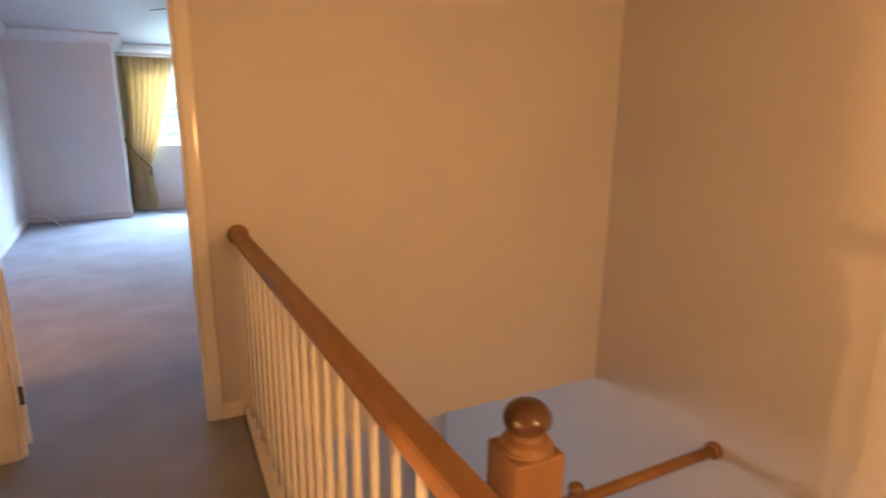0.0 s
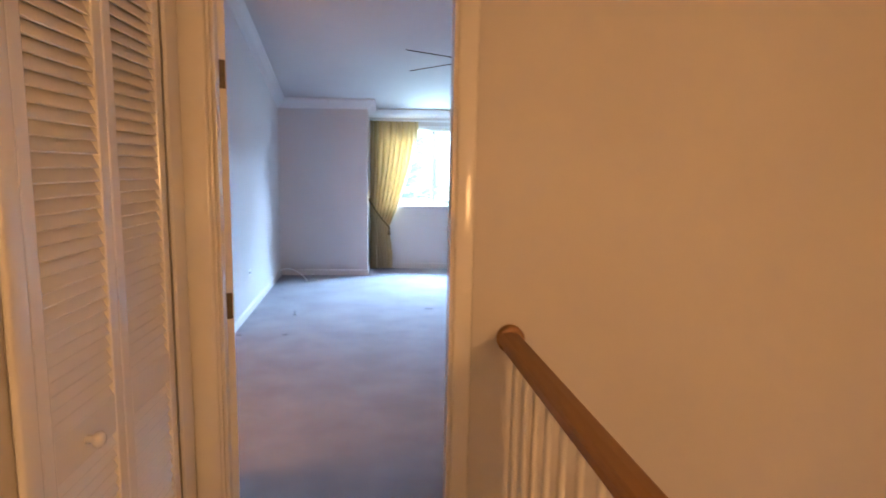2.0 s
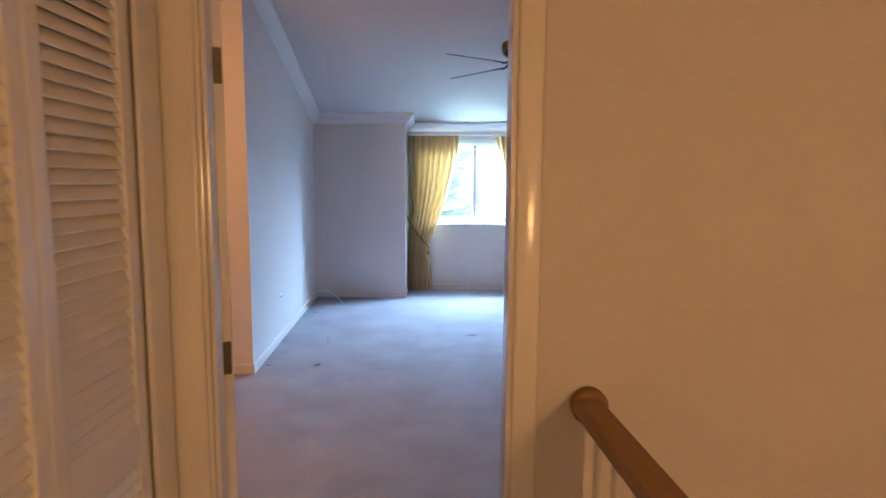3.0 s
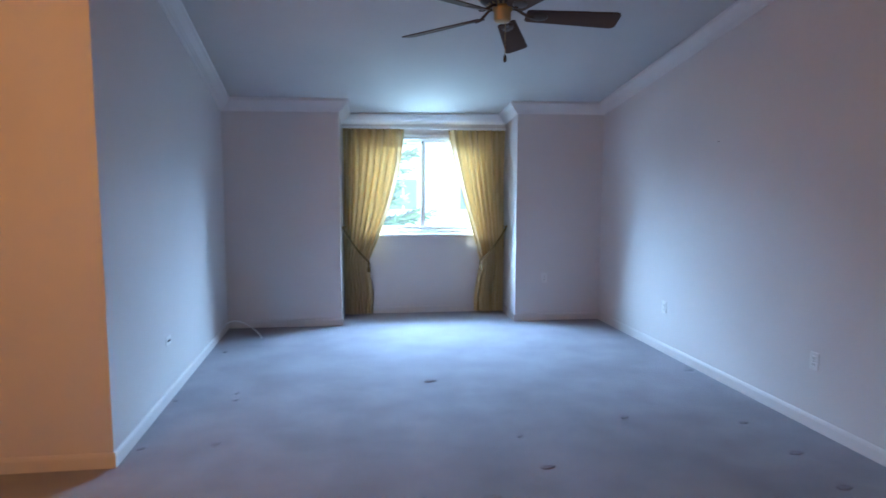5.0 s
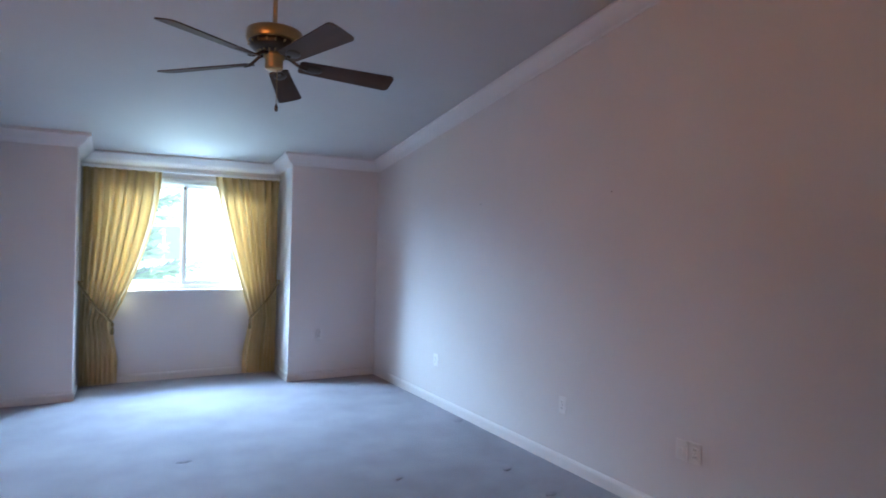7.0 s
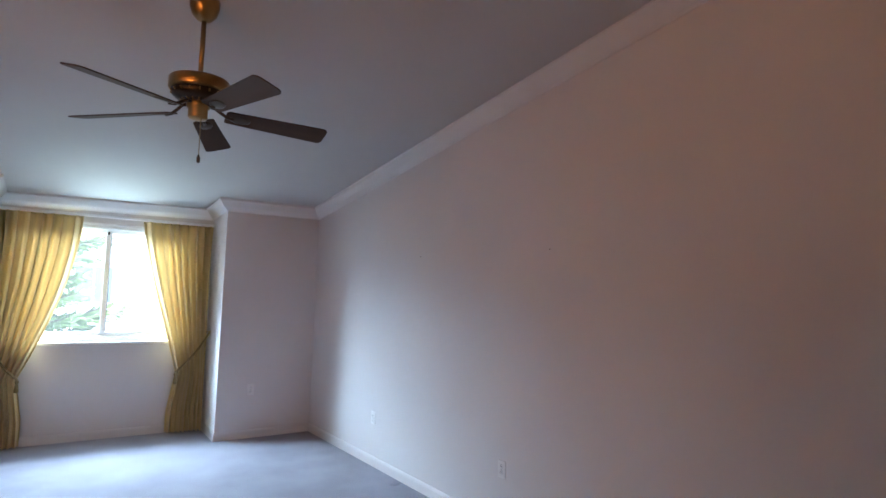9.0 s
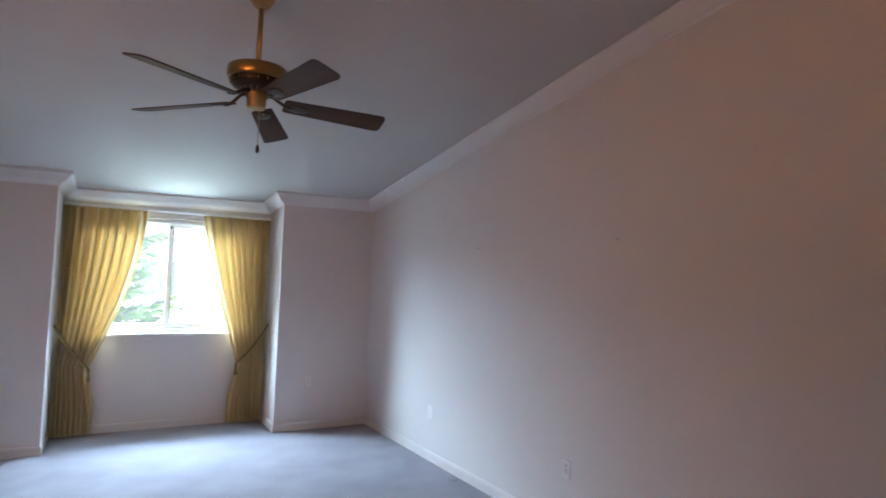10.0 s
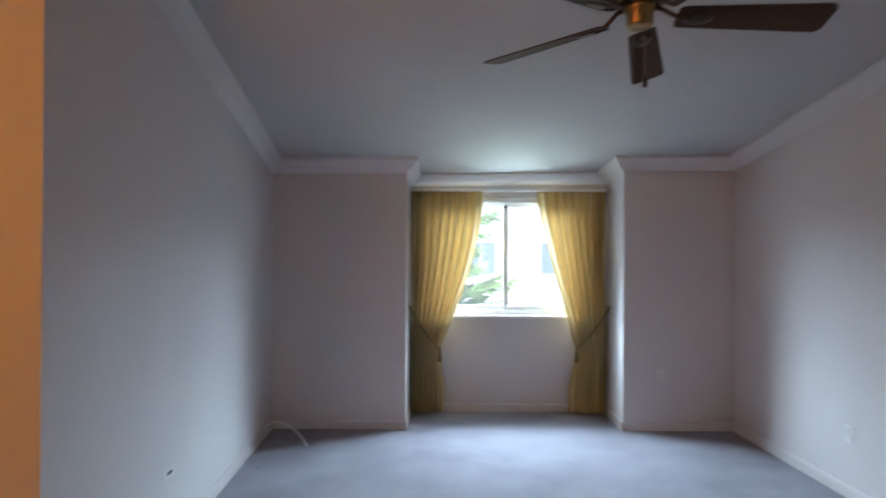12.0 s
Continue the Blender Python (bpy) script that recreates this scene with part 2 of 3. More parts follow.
# ceilings
cl = bmesh.new()
xs = [XV, XL] + [XL + (XR - XL) * i / 24 for i in range(1, 25)] + [XR + 0.26]
ys = [YD0 - 0.02 + (YF - YD0 + 0.02) * i / 12 for i in range(13)] + [YA + 0.12]
grid = [[cl.verts.new((x, y, ceiling_z(max(x, XL), y))) for x in xs] for y in ys]
for a, b in zip(grid, grid[1:]):
    for i in range(len(xs) - 1):
        cl.faces.new((a[i], b[i], b[i + 1], a[i + 1])).smooth = True
over = [[cl.verts.new(v.co + Vector((0, 0, 0.12))) for v in row] for row in (grid[0], grid[-1])]
cl.faces.new((over[0][0], over[0][-1], over[1][-1], over[1][0]))
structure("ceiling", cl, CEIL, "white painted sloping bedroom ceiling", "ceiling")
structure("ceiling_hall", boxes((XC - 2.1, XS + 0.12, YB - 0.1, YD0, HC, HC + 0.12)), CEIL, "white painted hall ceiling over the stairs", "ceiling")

# bedroom walls
wl = bmesh.new()
low_ring, high_ring = [[wl.verts.new((x, y, z)) for x, y in ((XV, YO), (XN, YO), (XL, YF), (XL, YF + 0.12), (XV, YF + 0.12))] for z in (0, TOP)]
wl.faces.new(list(reversed(low_ring))), wl.faces.new(high_ring)
for i in range(5):
    wl.faces.new((low_ring[i], low_ring[(i + 1) % 5], high_ring[(i + 1) % 5], high_ring[i]))
structure("wall_left", wl, WALL, "off-white painted bedroom wall beside the entry recess", "wall")
wr = bmesh.new()
low_ring, high_ring = [[wr.verts.new((x, y, z)) for x, y in ((right_x(YD1), YD1), (XR + 0.36, YD1), (XR + 0.36, YF), (XR, YF))] for z in (0, TOP)]
wr.faces.new(list(reversed(low_ring))), wr.faces.new(high_ring)
for i in range(4):
    wr.faces.new((low_ring[i], low_ring[(i + 1) % 4], high_ring[(i + 1) % 4], high_ring[i]))
structure("wall_right", wr, WALL, "off-white painted long bedroom wall", "wall")
structure("wall_recess", boxes((XV - 0.12, XV, YD0, YO, 0, TOP)), WALL, "off-white painted wall of the entry recess", "wall")
structure("wall_far_left", boxes((XL, AX0, YF, YA + 0.12, 0, TOP)), WALL, "off-white painted wall beside the window alcove", "wall")
structure("wall_far_right", boxes((AX1, XR + 0.3, YF, YA + 0.12, 0, TOP)), WALL, "off-white painted wall beside the window alcove", "wall")
WX0, WX1, WZ0, WZ1 = 0.20, 1.74, 0.955, 2.14
structure("wall_window", boxes((AX0, AX1, YA, YA + 0.12, 0, WZ0), (AX0, AX1, YA, YA + 0.12, WZ1, TOP), (AX0, WX0, YA, YA + 0.12, WZ0, WZ1),
                               (WX1, AX1, YA, YA + 0.12, WZ0, WZ1)), WALL, "off-white painted alcove wall with a window", "wall")
structure("wall_door", boxes((XV, DX0, YD0, YD1, 0, TOP), (DX0, DX1, YD0, YD1, DH, TOP), (DX1, XS + 0.2, YD0, YD1, -0.27, TOP)),
          WALL, "painted wall with the bedroom doorway, lit warm on the hall side", "wall")

# hall and stairwell walls
CY0, CY1, CH = 1.975, 2.66, 2.06    # closet opening
structure("wall_closet", boxes((XC - 0.1, XC, YB, -0.35, 0, HC), (XC - 0.1, XC, -0.35, 0.605, 2.03, HC), (XC - 0.1, XC, 0.605, CY0, 0, HC), (XC - 0.1, XC, CY1, YD0, 0, HC), (XC - 0.1, XC, CY0, CY1, CH, HC)),
          WALL, "painted hall wall with the closet opening", "wall")
structure("closet_back", boxes((XC - 0.75, XC - 0.7, 0.75, YD0, 0, HC), (XC - 2.1, XC - 0.1, 0.70, 0.75, 0, HC)), WALL, "painted walls behind the closet", "wall")
structure("wall_side_room", boxes((XC - 2.1, XC - 2.05, -0.75, 0.70, 0, HC), (XC - 2.1, XC - 0.1, -0.80, -0.75, 0, HC)), WALL, "painted walls of the side room off the hall", "wall")
structure("wall_stair", boxes((XS, XS + 0.12, YB, YD0, -2.8, HC), (XS, XS + 0.12, YD0, 5.2, -2.8, -0.28)), WALL, "tall painted wall of the stairwell", "wall")
structure("wall_hall_end", boxes((XC - 0.8, XS + 0.12, YB - 0.12, YB, -2.8, HC)), WALL, "painted wall at the end of the hall", "wall")
structure("wall_lower", boxes((-2.0, XS, 5.1, 5.2, -2.8, -0.27), (-2.1, -2.0, YB, 3.7, -2.8, -0.27), (-2.1, -2.0, 5.1, 5.2, -2.8, -0.27),
                              (-2.1, -2.0, 3.7, 5.1, -2.8, -0.9), (-2.1, -2.0, 3.7, 5.1, -0.33, -0.27)),
          WALL, "white painted walls of the lower storey", "wall")
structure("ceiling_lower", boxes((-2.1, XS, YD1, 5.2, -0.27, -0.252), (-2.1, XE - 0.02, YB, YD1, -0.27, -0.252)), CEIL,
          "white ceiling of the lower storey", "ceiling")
structure("floor_lower", boxes((-2.1, XS, YB, 5.2, -2.95, -2.8)), CARPET, "pale carpet of the lower storey", "floor")

# crown and base mouldings
ring = [(XN, YO), (XL, YF), (AX0, YF), (AX0, YA), (AX1, YA), (AX1, YF), (XR, YF), (right_x(YD1), YD1)]
CROWN = [(0, 0.05), (0.105, 0.05), (0.105, -0.010), (0.088, -0.024), (0.074, -0.042), (0.052, -0.070), (0.030, -0.088), (0.018, -0.096), (0.008, -0.108), (0, -0.110)]
structure("trim_crown", sweep([(x, y, ceiling_z(x, y) + 0.004) for x, y in ring], CROWN), CORNICE, "white satin cornice round the bedroom ceiling", "crown moulding")
BASE = [(0, 0), (0.014, 0), (0.014, 0.062), (0.010, 0.074), (0.004, 0.082), (0, 0.082)]
structure("baseboard", sweep([(XV, YO, 0), (XN, YO, 0)] + [(x, y, 0) for x, y in ring[1:]], BASE), WALL, "off-white painted baseboard round the bedroom", "baseboard")
structure("baseboard_hall", sweep([(DX1 + 0.062, YD0, 0), (XE, YD0, 0)], BASE), TRIM, "short white baseboard beside the doorway", "baseboard")

# doorway: jambs, stops and casings
CAS = 0.062


def casing(name, x0, x1, y0, y1, z0, z1, label):
    return structure(name, box(bmesh.new(), x0, x1, y0, y1, z0, z1, 0.011, 4), TRIM, label, "door casing", True)


structure("door_jamb", boxes((DX0, DX0 + 0.018, YD0 - 0.004, YD1 + 0.002, 0, DH), (DX1 - 0.018, DX1, YD0 - 0.004, YD1 + 0.002, 0, DH),
                             (DX0, DX1, YD0 - 0.004, YD1 + 0.002, DH - 0.018, DH), (DX0 + 0.018, DX0 + 0.030, YD0 + 0.008, YD0 + 0.044, 0, DH - 0.018),
                             bevel=0.004), TRIM, "white glossy door jamb", "door frame")
for side_y0, side_y1, tag in ((YD0 - 0.013, YD0 - 0.001, "hall"), (YD1 + 0.001, YD1 + 0.012, "bedroom")):
    casing("casing_" + tag + "_left", DX0 - CAS - 0.018, DX0 + 0.008, side_y0, side_y1, 0, DH + CAS, "white glossy door casing on the " + tag + " side")
    casing("casing_" + tag + "_right", DX1 - 0.004, DX1 + CAS, side_y0, side_y1, 0, DH + CAS, "white glossy door casing on the " + tag + " side")
    casing("casing_" + tag + "_head", DX0 + 0.010, DX1 - 0.006, side_y0, side_y1, DH - 0.006, DH + CAS, "white glossy door casing on the " + tag + " side")
casing("closet_casing_near", XC + 0.001, XC + 0.018, CY0 - 0.066, CY0 - 0.002, 0, CH + 0.06, "white glossy closet casing")
casing("closet_casing_far", XC + 0.001, XC + 0.018, CY1 + 0.002, YD0 - 0.020, 0, CH + 0.06, "white glossy closet casing")
casing("closet_casing_head", XC + 0.001, XC + 0.018, CY0, CY1, CH, CH + 0.06, "white glossy closet casing")

# ---------------------------------------------------------------- bedroom door, swung open
door = empty("door", pose(DX0 + 0.004, YD1 + 0.006, 0.012, 0, 0, 115), "white painted bedroom door swung wide open on three hinges", "door")
W, T = 0.77, 0.035
dl = boxes((0, 0.11, -T, 0, 0, 2.05), (W - 0.11, W, -T, 0, 0, 2.05), (0.11, W - 0.11, -T, 0, 0, 0.2), (0.11, W - 0.11, -T, 0, 0.92, 1.05),
           (0.11, W - 0.11, -T, 0, 1.92, 2.05), (W / 2 - 0.05, W / 2 + 0.05, -T, 0, 0.2, 0.92), (W / 2 - 0.05, W / 2 + 0.05, -T, 0, 1.05, 1.9), bevel=0.003)
part("leaf", dl, TRIM, door, "white painted stile-and-rail door leaf")
for x0, x1 in ((0.11, W / 2 - 0.05), (W / 2 + 0.05, W - 0.11)):
    for z0, z1 in ((0.2, 0.92), (1.05, 1.9)):
        part("panel", box(bmesh.new(), x0 - 0.004, x1 + 0.004, -T + 0.009, -0.009, z0 - 0.004, z1 + 0.004, 0.004), TRIM, door)
for z in (0.245, 1.02, 1.80):
    hinge = part("hinge", boxes((-0.0025, 0.0, -T + 0.004, -0.002, z - 0.046, z + 0.046), bevel=0.0008), STEEL, door, "tarnished metal butt hinge")
    part("knuckle", lathe([(0.0062, z - 0.048), (0.0068, z - 0.046), (0.0068, z + 0.046), (0.0062, z + 0.048)], 12, m=Matrix.Translation((-0.003, 0.004, 0))), STEEL, hinge, smooth=True)
    for dz in (-0.03, 0.0, 0.03):
        part("screw", lathe([(0.004, 0), (0.003, 0.0012)], 8, m=pose(-0.0025, -0.018 + (0.006 if dz else -0.006), z + dz, 0, -90, 0)), DARK, hinge)
knob = part("doorknob", lathe([(0.028, 0), (0.028, 0.006), (0.011, 0.012), (0.011, 0.03), (0.024, 0.04), (0.027, 0.052), (0.02, 0.064), (0.005, 0.068)], 20,
                              m=pose(W - 0.06, -T, 0.95, 90, 0, 0)), BRASS, door, "round brass doorknob", True)

# ---------------------------------------------------------------- closet: two louvred bifold leaves
SLAT = bpy.data.meshes.new("louver_slat")


def bifold_leaf(y0, y1, turn, with_knob, label):
    w = y1 - y0
    th = 0.028
    leaf = empty("bifold_door", pose(XC - 0.019, y0, 0.012, 0, 0, turn), label, "closet door", "bifold closet doors")
    st = 0.042
    for a, b in ((0, st), (w - st, w)):
        part("stile", box(bmesh.new(), 0, th, a, b, 0, 2.03, 0.004, 2), TRIM, leaf)
    rails = ((0.0, 0.17), (0.86, 0.955), (1.945, 2.03))
    for z0, z1 in rails:
        part("rail", box(bmesh.new(), 0.001, th - 0.001, st, w - st, z0, z1, 0.003, 2), TRIM, leaf)
    pitch = 0.030
    for z0, z1 in ((0.17, 0.86), (0.955, 1.945)):
        n = int((z1 - z0) / pitch)
        step = (z1 - z0) / n
        for i in range(n):
            t = bmesh.new()
            box(t, -0.0195, 0.0195, st - 0.003, w - st + 0.003, -0.0027, 0.0027, 0.002, 1)
            bm = join(bmesh.new(), t, pose(th / 2, 0, z0 + step * (i + 0.5), 0, 62, 0))
            part("slat", bm, TRIM, leaf)
    if with_knob:
        part("knob", lathe([(0.010, 0), (0.009, 0.012), (0.017, 0.020), (0.019, 0.028), (0.013, 0.036), (0.003, 0.038)], 18,
                            m=pose(th, w * 0.47, 0.905, 0, 90, 0)), TRIM, leaf, "small round white knob", True)
    return leaf


CM = (CY0 + CY1) / 2
bifold_leaf(CY0 + 0.006, CM - 0.002, 0, True, "white louvred bifold closet leaf with a round knob")
bifold_leaf(CM + 0.002, CY1 - 0.013, 0, False, "white louvred bifold closet leaf beside the door casing")

# ---------------------------------------------------------------- stair rail
RX, RZ = 0.775, 0.945
NY = 0.30
rail = empty("stair_rail", pose(RX, 0, 0), "varnished oak guard rail on thin white balusters along the stair opening", "railing")
prof = [(-0.018, -0.034), (0.018, -0.034), (0.019, -0.020), (0.026, -0.016), (0.033, -0.008), (0.034, 0.012), (0.030, 0.021), (0.023, 0.026), (0.0, 0.029),
        (-0.023, 0.026), (-0.030, 0.021), (-0.034, 0.012), (-0.033, -0.008), (-0.026, -0.016), (-0.019, -0.020)]
bm = bmesh.new()
ends = [[bm.verts.new((x * 1.09 + dx, y, RZ + z)) for x, z in prof] for y, dx in ((NY, 0.113), (YD0 - 0.035, -0.008))]
for j in range(len(prof)):
    bm.faces.new((ends[0][j], ends[0][(j + 1) % len(prof)], ends[1][(j + 1) % len(prof)], ends[1][j]))
bm.faces.new(ends[0]), bm.faces.new(list(reversed(ends[1])))
bmesh.ops.recalc_face_normals(bm, faces=bm.faces)
part("handrail", bm, OAK, rail, "varnished oak handrail with a moulded flat top")
ROS = [(0.046, 0), (0.047, 0.006), (0.043, 0.012), (0.046, 0.018), (0.048, 0.028), (0.044, 0.036), (0.036, 0.040)]
part("rosette", lathe(ROS, 28, m=pose(0, YD0, RZ, 90, 0, 0)), OAK, rail, "turned round oak wall rosette", True)


def newel(parent, x, y, z0, z1, w, ball=None):
    h = w / 2
    part("newel_post", box(bmesh.new(), x - h, x + h, y - h, y + h, z0, z1, 0.006, 2), OAK_UP, parent, "square varnished oak newel post")
    part("newel_cap", lathe([(h * 0.98, z1 - 0.002), (h * 1.0, z1 + 0.005), (h * 0.97, z1 + 0.010), (h * 0.84, z1 + 0.013), (h * 0.88, z1 + 0.018), (h * 0.84, z1 + 0.023),
                             (h * 0.62, z1 + 0.027), (h * 0.50, z1 + 0.034), (h * 0.62, z1 + 0.040)], 28, m=Matrix.Translation((x, y, 0))), OAK_UP, parent, smooth=True)
    r = h * 0.86
    c = z1 + 0.034 + r * 0.72
    part("newel_ball", lathe([(max(0.002, r * math.sin(math.pi * i / 12)), c - r * 0.78 * math.cos(math.pi * i / 12)) for i in range(13)], 28,
                             m=Matrix.Translation((x, y, 0))), ball or OAK_UP, parent, "turned oak ball finial", True)


newel(rail, 0.11, NY - 0.03, 0.03, 0.96, 0.092)
for i in range(20):
    y = NY + 0.12 + i * (YD0 - 0.10 - NY - 0.12) / 19
    x = 0.10 * (1 - (y - NY) / (YD0 - NY))
    part("baluster", lathe([(0.015, 0.03), (0.015, 0.16), (0.011, 0.18), (0.015, 0.22), (0.013, 0.5), (0.010, RZ - 0.03)], 10, m=Matrix.Translation((x, y, 0))),
         CORNICE, rail, smooth=True)
structure("stair_curb", box(bmesh.new(), XE + 0.002, XE + 0.28, NY - 0.09, YD0 - 0.001, -0.27, 0.03, 0.006, 2), TRIM, "white painted curb along the stair opening", "stair curb")

# stairs down to a landing
stairs = empty("stairs", pose(0.0, 0, 0), "carpeted stairs going down to a small landing", "stairs")
for i in range(6):
    x = XE + 0.29 + i * 0.175
    part("step", box(bmesh.new(), x, x + 0.22, -0.5, 1.06, -0.2 * (i + 1) - 0.20, -0.2 * (i + 1) + 0.0, 0.012, 2), CARPET, stairs)
part("landing", box(bmesh.new(), 2.08, XS - 0.002, -0.5, 1.84, -1.40, -1.22, 0.012, 2), CARPET, stairs, "carpeted landing")
post = empty("stair_newel", pose(0, 0, 0), "square varnished oak newel with a round finial at the stair head", "newel post")
newel(post, 1.210, 0.965, -0.2, 0.757, 0.136, OAK_DARK)
low = empty("landing_rail", pose(0, 0, 0), "short varnished oak rail from a newel to the stairwell wall", "railing")
part("handrail", tube([(2.12, 1.8, -0.27), (XS - 0.03, 1.8, -0.25)], 0.03, 14), OAK, low, "varnished oak handrail", True)
part("rosette", lathe(ROS, 28, m=pose(XS, 1.8, -0.25, 0, -90, 0)), OAK, low, "turned round oak wall rosette", True)
newel(low, 2.10, 1.8, -1.22, -0.26, 0.09)

# ---------------------------------------------------------------- window
window = empty("window", pose(0, YA + 0.06, 0), "white vinyl sliding window above a low sill, looking onto a pine", "window")
fw = 0.05
for x0, x1, z0, z1 in ((WX0, WX0 + fw, WZ0, WZ1), (WX1 - fw, WX1, WZ0, WZ1), (WX0 + fw, WX1 - fw, WZ1 - fw, WZ1), (WX0 + fw, WX1 - fw, WZ0, WZ0 + fw)):
    part("window_frame", box(bmesh.new(), x0, x1, -0.02, 0.055, z0, z1, 0.004), VINYL, window)
MX = 0.955


def sash(x0, x1, y, label):
    z0, z1 = WZ0 + fw, WZ1 - fw
    sw = 0.046
    s = part("sash", boxes((x0, x0 + sw, y, y + 0.024, z0, z1), (x1 - sw, x1, y, y + 0.024, z0, z1), (x0 + sw, x1 - sw, y, y + 0.024, z0, z0 + sw),
                           (x0 + sw, x1 - sw, y, y + 0.024, z1 - sw, z1), bevel=0.003), VINYL, window, label)
    p = part("pane", boxes((x0 + sw - 0.004, x1 - sw + 0.004, y + 0.010, y + 0.014, z0 + sw - 0.004, z1 - sw + 0.004)), GLASS, s, "clear window glass")
    p.visible_shadow = False


sash(WX0 + fw, MX + 0.026, 0.022, "fixed white vinyl sash")
sash(MX - 0.026, WX1 - fw, -0.006, "sliding white vinyl sash")
part("gasket", box(bmesh.new(), MX + 0.020, MX + 0.026, -0.010, -0.004, WZ0 + fw + 0.046, WZ1 - fw - 0.046, 0.001), DARK, window, "thin dark gasket")
part("latch", box(bmesh.new(), MX - 0.014, MX + 0.006, -0.018, -0.004, 2.03, 2.06, 0.003), DARK, window, "small dark latch")
part("window_sill", box(bmesh.new(), WX0 - 0.05, WX1 + 0.05, -0.10, -0.02, WZ0 - 0.028, WZ0 + 0.004, 0.006), TRIM, window, "white painted sill")
blind = empty("roller_blind", pose(0, YA + 0.025, 0), "white slatted blind pulled up under the window head", "blind")
part("headrail", box(bmesh.new(), WX0 + 0.01, WX1 - 0.01, -0.022, 0.012, 2.112, 2.138, 0.004), VINYL, blind)
for i in range(4):
    part("slat", box(bmesh.new(), WX0 + 0.015, WX1 - 0.015, -0.02, 0.01, 2.082 + i * 0.0072, 2.0865 + i * 0.0072, 0.001), VINYL, blind)

# ---------------------------------------------------------------- curtains
YC = YA - 0.10


def curtain(x_wall, x_in, sign, seed, bow, held, label):
    """A gathered curtain from its wall side to its inner edge, held by a tieback at waist height."""
    rnd = random.Random(seed)
    top, waist = 2.185, 0.66
    wide = abs(x_in - x_wall)
    thing = empty("curtain", pose(x_wall, YC, 0), label, "curtain", "pair of gold curtains")
    nu, nv = 150, 70
    folds = 8.4
    ph = [rnd.uniform(-0.5, 0.5) for _ in range(8)]
    bm = bmesh.new()
    grid = []
    for j in range(nv + 1):
        v = j / nv
        z = top + (0.015 - top) * v
        if z > waist:
            k = (top - z) / (top - waist)
            w = wide * (1 - (1 - held) * k ** bow)
        else:
            k2 = (waist - z) / waist
            w = wide * held * (1 + 0.22 * min(1, k2 * 1.6))
        amp = 0.056 + 0.004 * (1 - w / wide)
        row = []
        for i in range(nu + 1):
            u = i / nu
            a = u * folds * 2 * math.pi + 1.5 * math.sin(u * 5 + ph[0]) + 0.5 * math.sin(u * 11 + ph[5]) + 0.35 * math.sin(v * 7 + u * 9 + ph[1])
            d = 0.85 * amp * (1.25 - 2.2 * abs(math.sin(a / 2)) ** 1.2 + 0.20 * math.sin(2.3 * a + ph[2] + 2 * v)) * (0.75 + 0.25 * math.sin(u * 13 + ph[3]))
            lean = 0.02 * math.sin(u * 3 + v * 4 + ph[4])
            sag = 0.05 * u * max(0, 1 - abs(z - waist) / 0.35)
            x = sign * (w * u + 0.25 * w / folds * math.sin(a + 0.4 * math.sin(3 * v + u * 7)) * (0.75 + 0.25 * math.sin(u * 17 + ph[6])))
            row.append(bm.verts.new((x, d + lean - 0.03 * math.sin(math.pi * min(1, v * 1.2)) * u, z - sag * 0.6)))
        grid.append(row)
    for a, b in zip(grid, grid[1:]):
        for i in range(nu):
            bm.faces.new((a[i], a[i + 1], b[i + 1], b[i]))
    c = part("panel", bm, CLOTH, thing, "gathered gold cloth with soft pleats", True)
    th = c.modifiers.new("thick", "SOLIDIFY")
    th.thickness = 0.002
    # rope tieback from the hook on the alcove wall
    wx = wide * (held + 0.01)
    pts = []
    for i in range(25):
        f = i / 24
        pts.append((sign * (-0.015 + (wx + 0.02) * f), -0.062 - 0.012 * math.sin(math.pi * f), 1.05 - 0.41 * f ** 0.9 - 0.02 * math.sin(math.pi * f)))
    t = part("tieback", tube(pts, 0.011, 8), ROPE, thing, "twisted gold rope tieback", True)
    tx = sign * (wx + 0.004)
    part("tassel", lathe([(0.015, 0.525), (0.019, 0.535), (0.014, 0.59), (0.009, 0.602), (0.016, 0.615), (0.014, 0.634), (0.004, 0.646)], 14,
                         m=Matrix.Translation((tx, -0.07, 0))), ROPE, t, "gold tassel", True)
    part("hook", lathe([(0.014, 0), (0.014, 0.004), (0.005, 0.008), (0.005, 0.03), (0.011, 0.036), (0.009, 0.044)], 12,
                       m=pose(sign * -0.022, -0.055, 1.055, 0, 90 * sign, 0)), BRASS, thing, "small brass hook", True)
    return thing


curtain(AX0 + 0.022, AX0 + 0.71, 1, 3, 1.75, 0.39, "gold pleated curtain tied back at the bright window")
curtain(AX1 - 0.022, AX1 - 0.69, -1, 8, 1.2, 0.43, "gold pleated curtain tied back beside the sliding sash")
rod = empty("curtain_rod", pose(0, YC + 0.03, 2.20), "white traverse rod across the alcove", "curtain rod")
part("track", box(bmesh.new(), AX0 + 0.004, AX1 - 0.004, -0.012, 0.012, -0.012, 0.016, 0.004), VINYL, rod)
for x in (AX0 + 0.05, 0.97, AX1 - 0.05):
    part("bracket", box(bmesh.new(), x - 0.012, x + 0.012, 0.012, YA - YC - 0.03, -0.006, 0.010, 0.002), VINYL, rod)

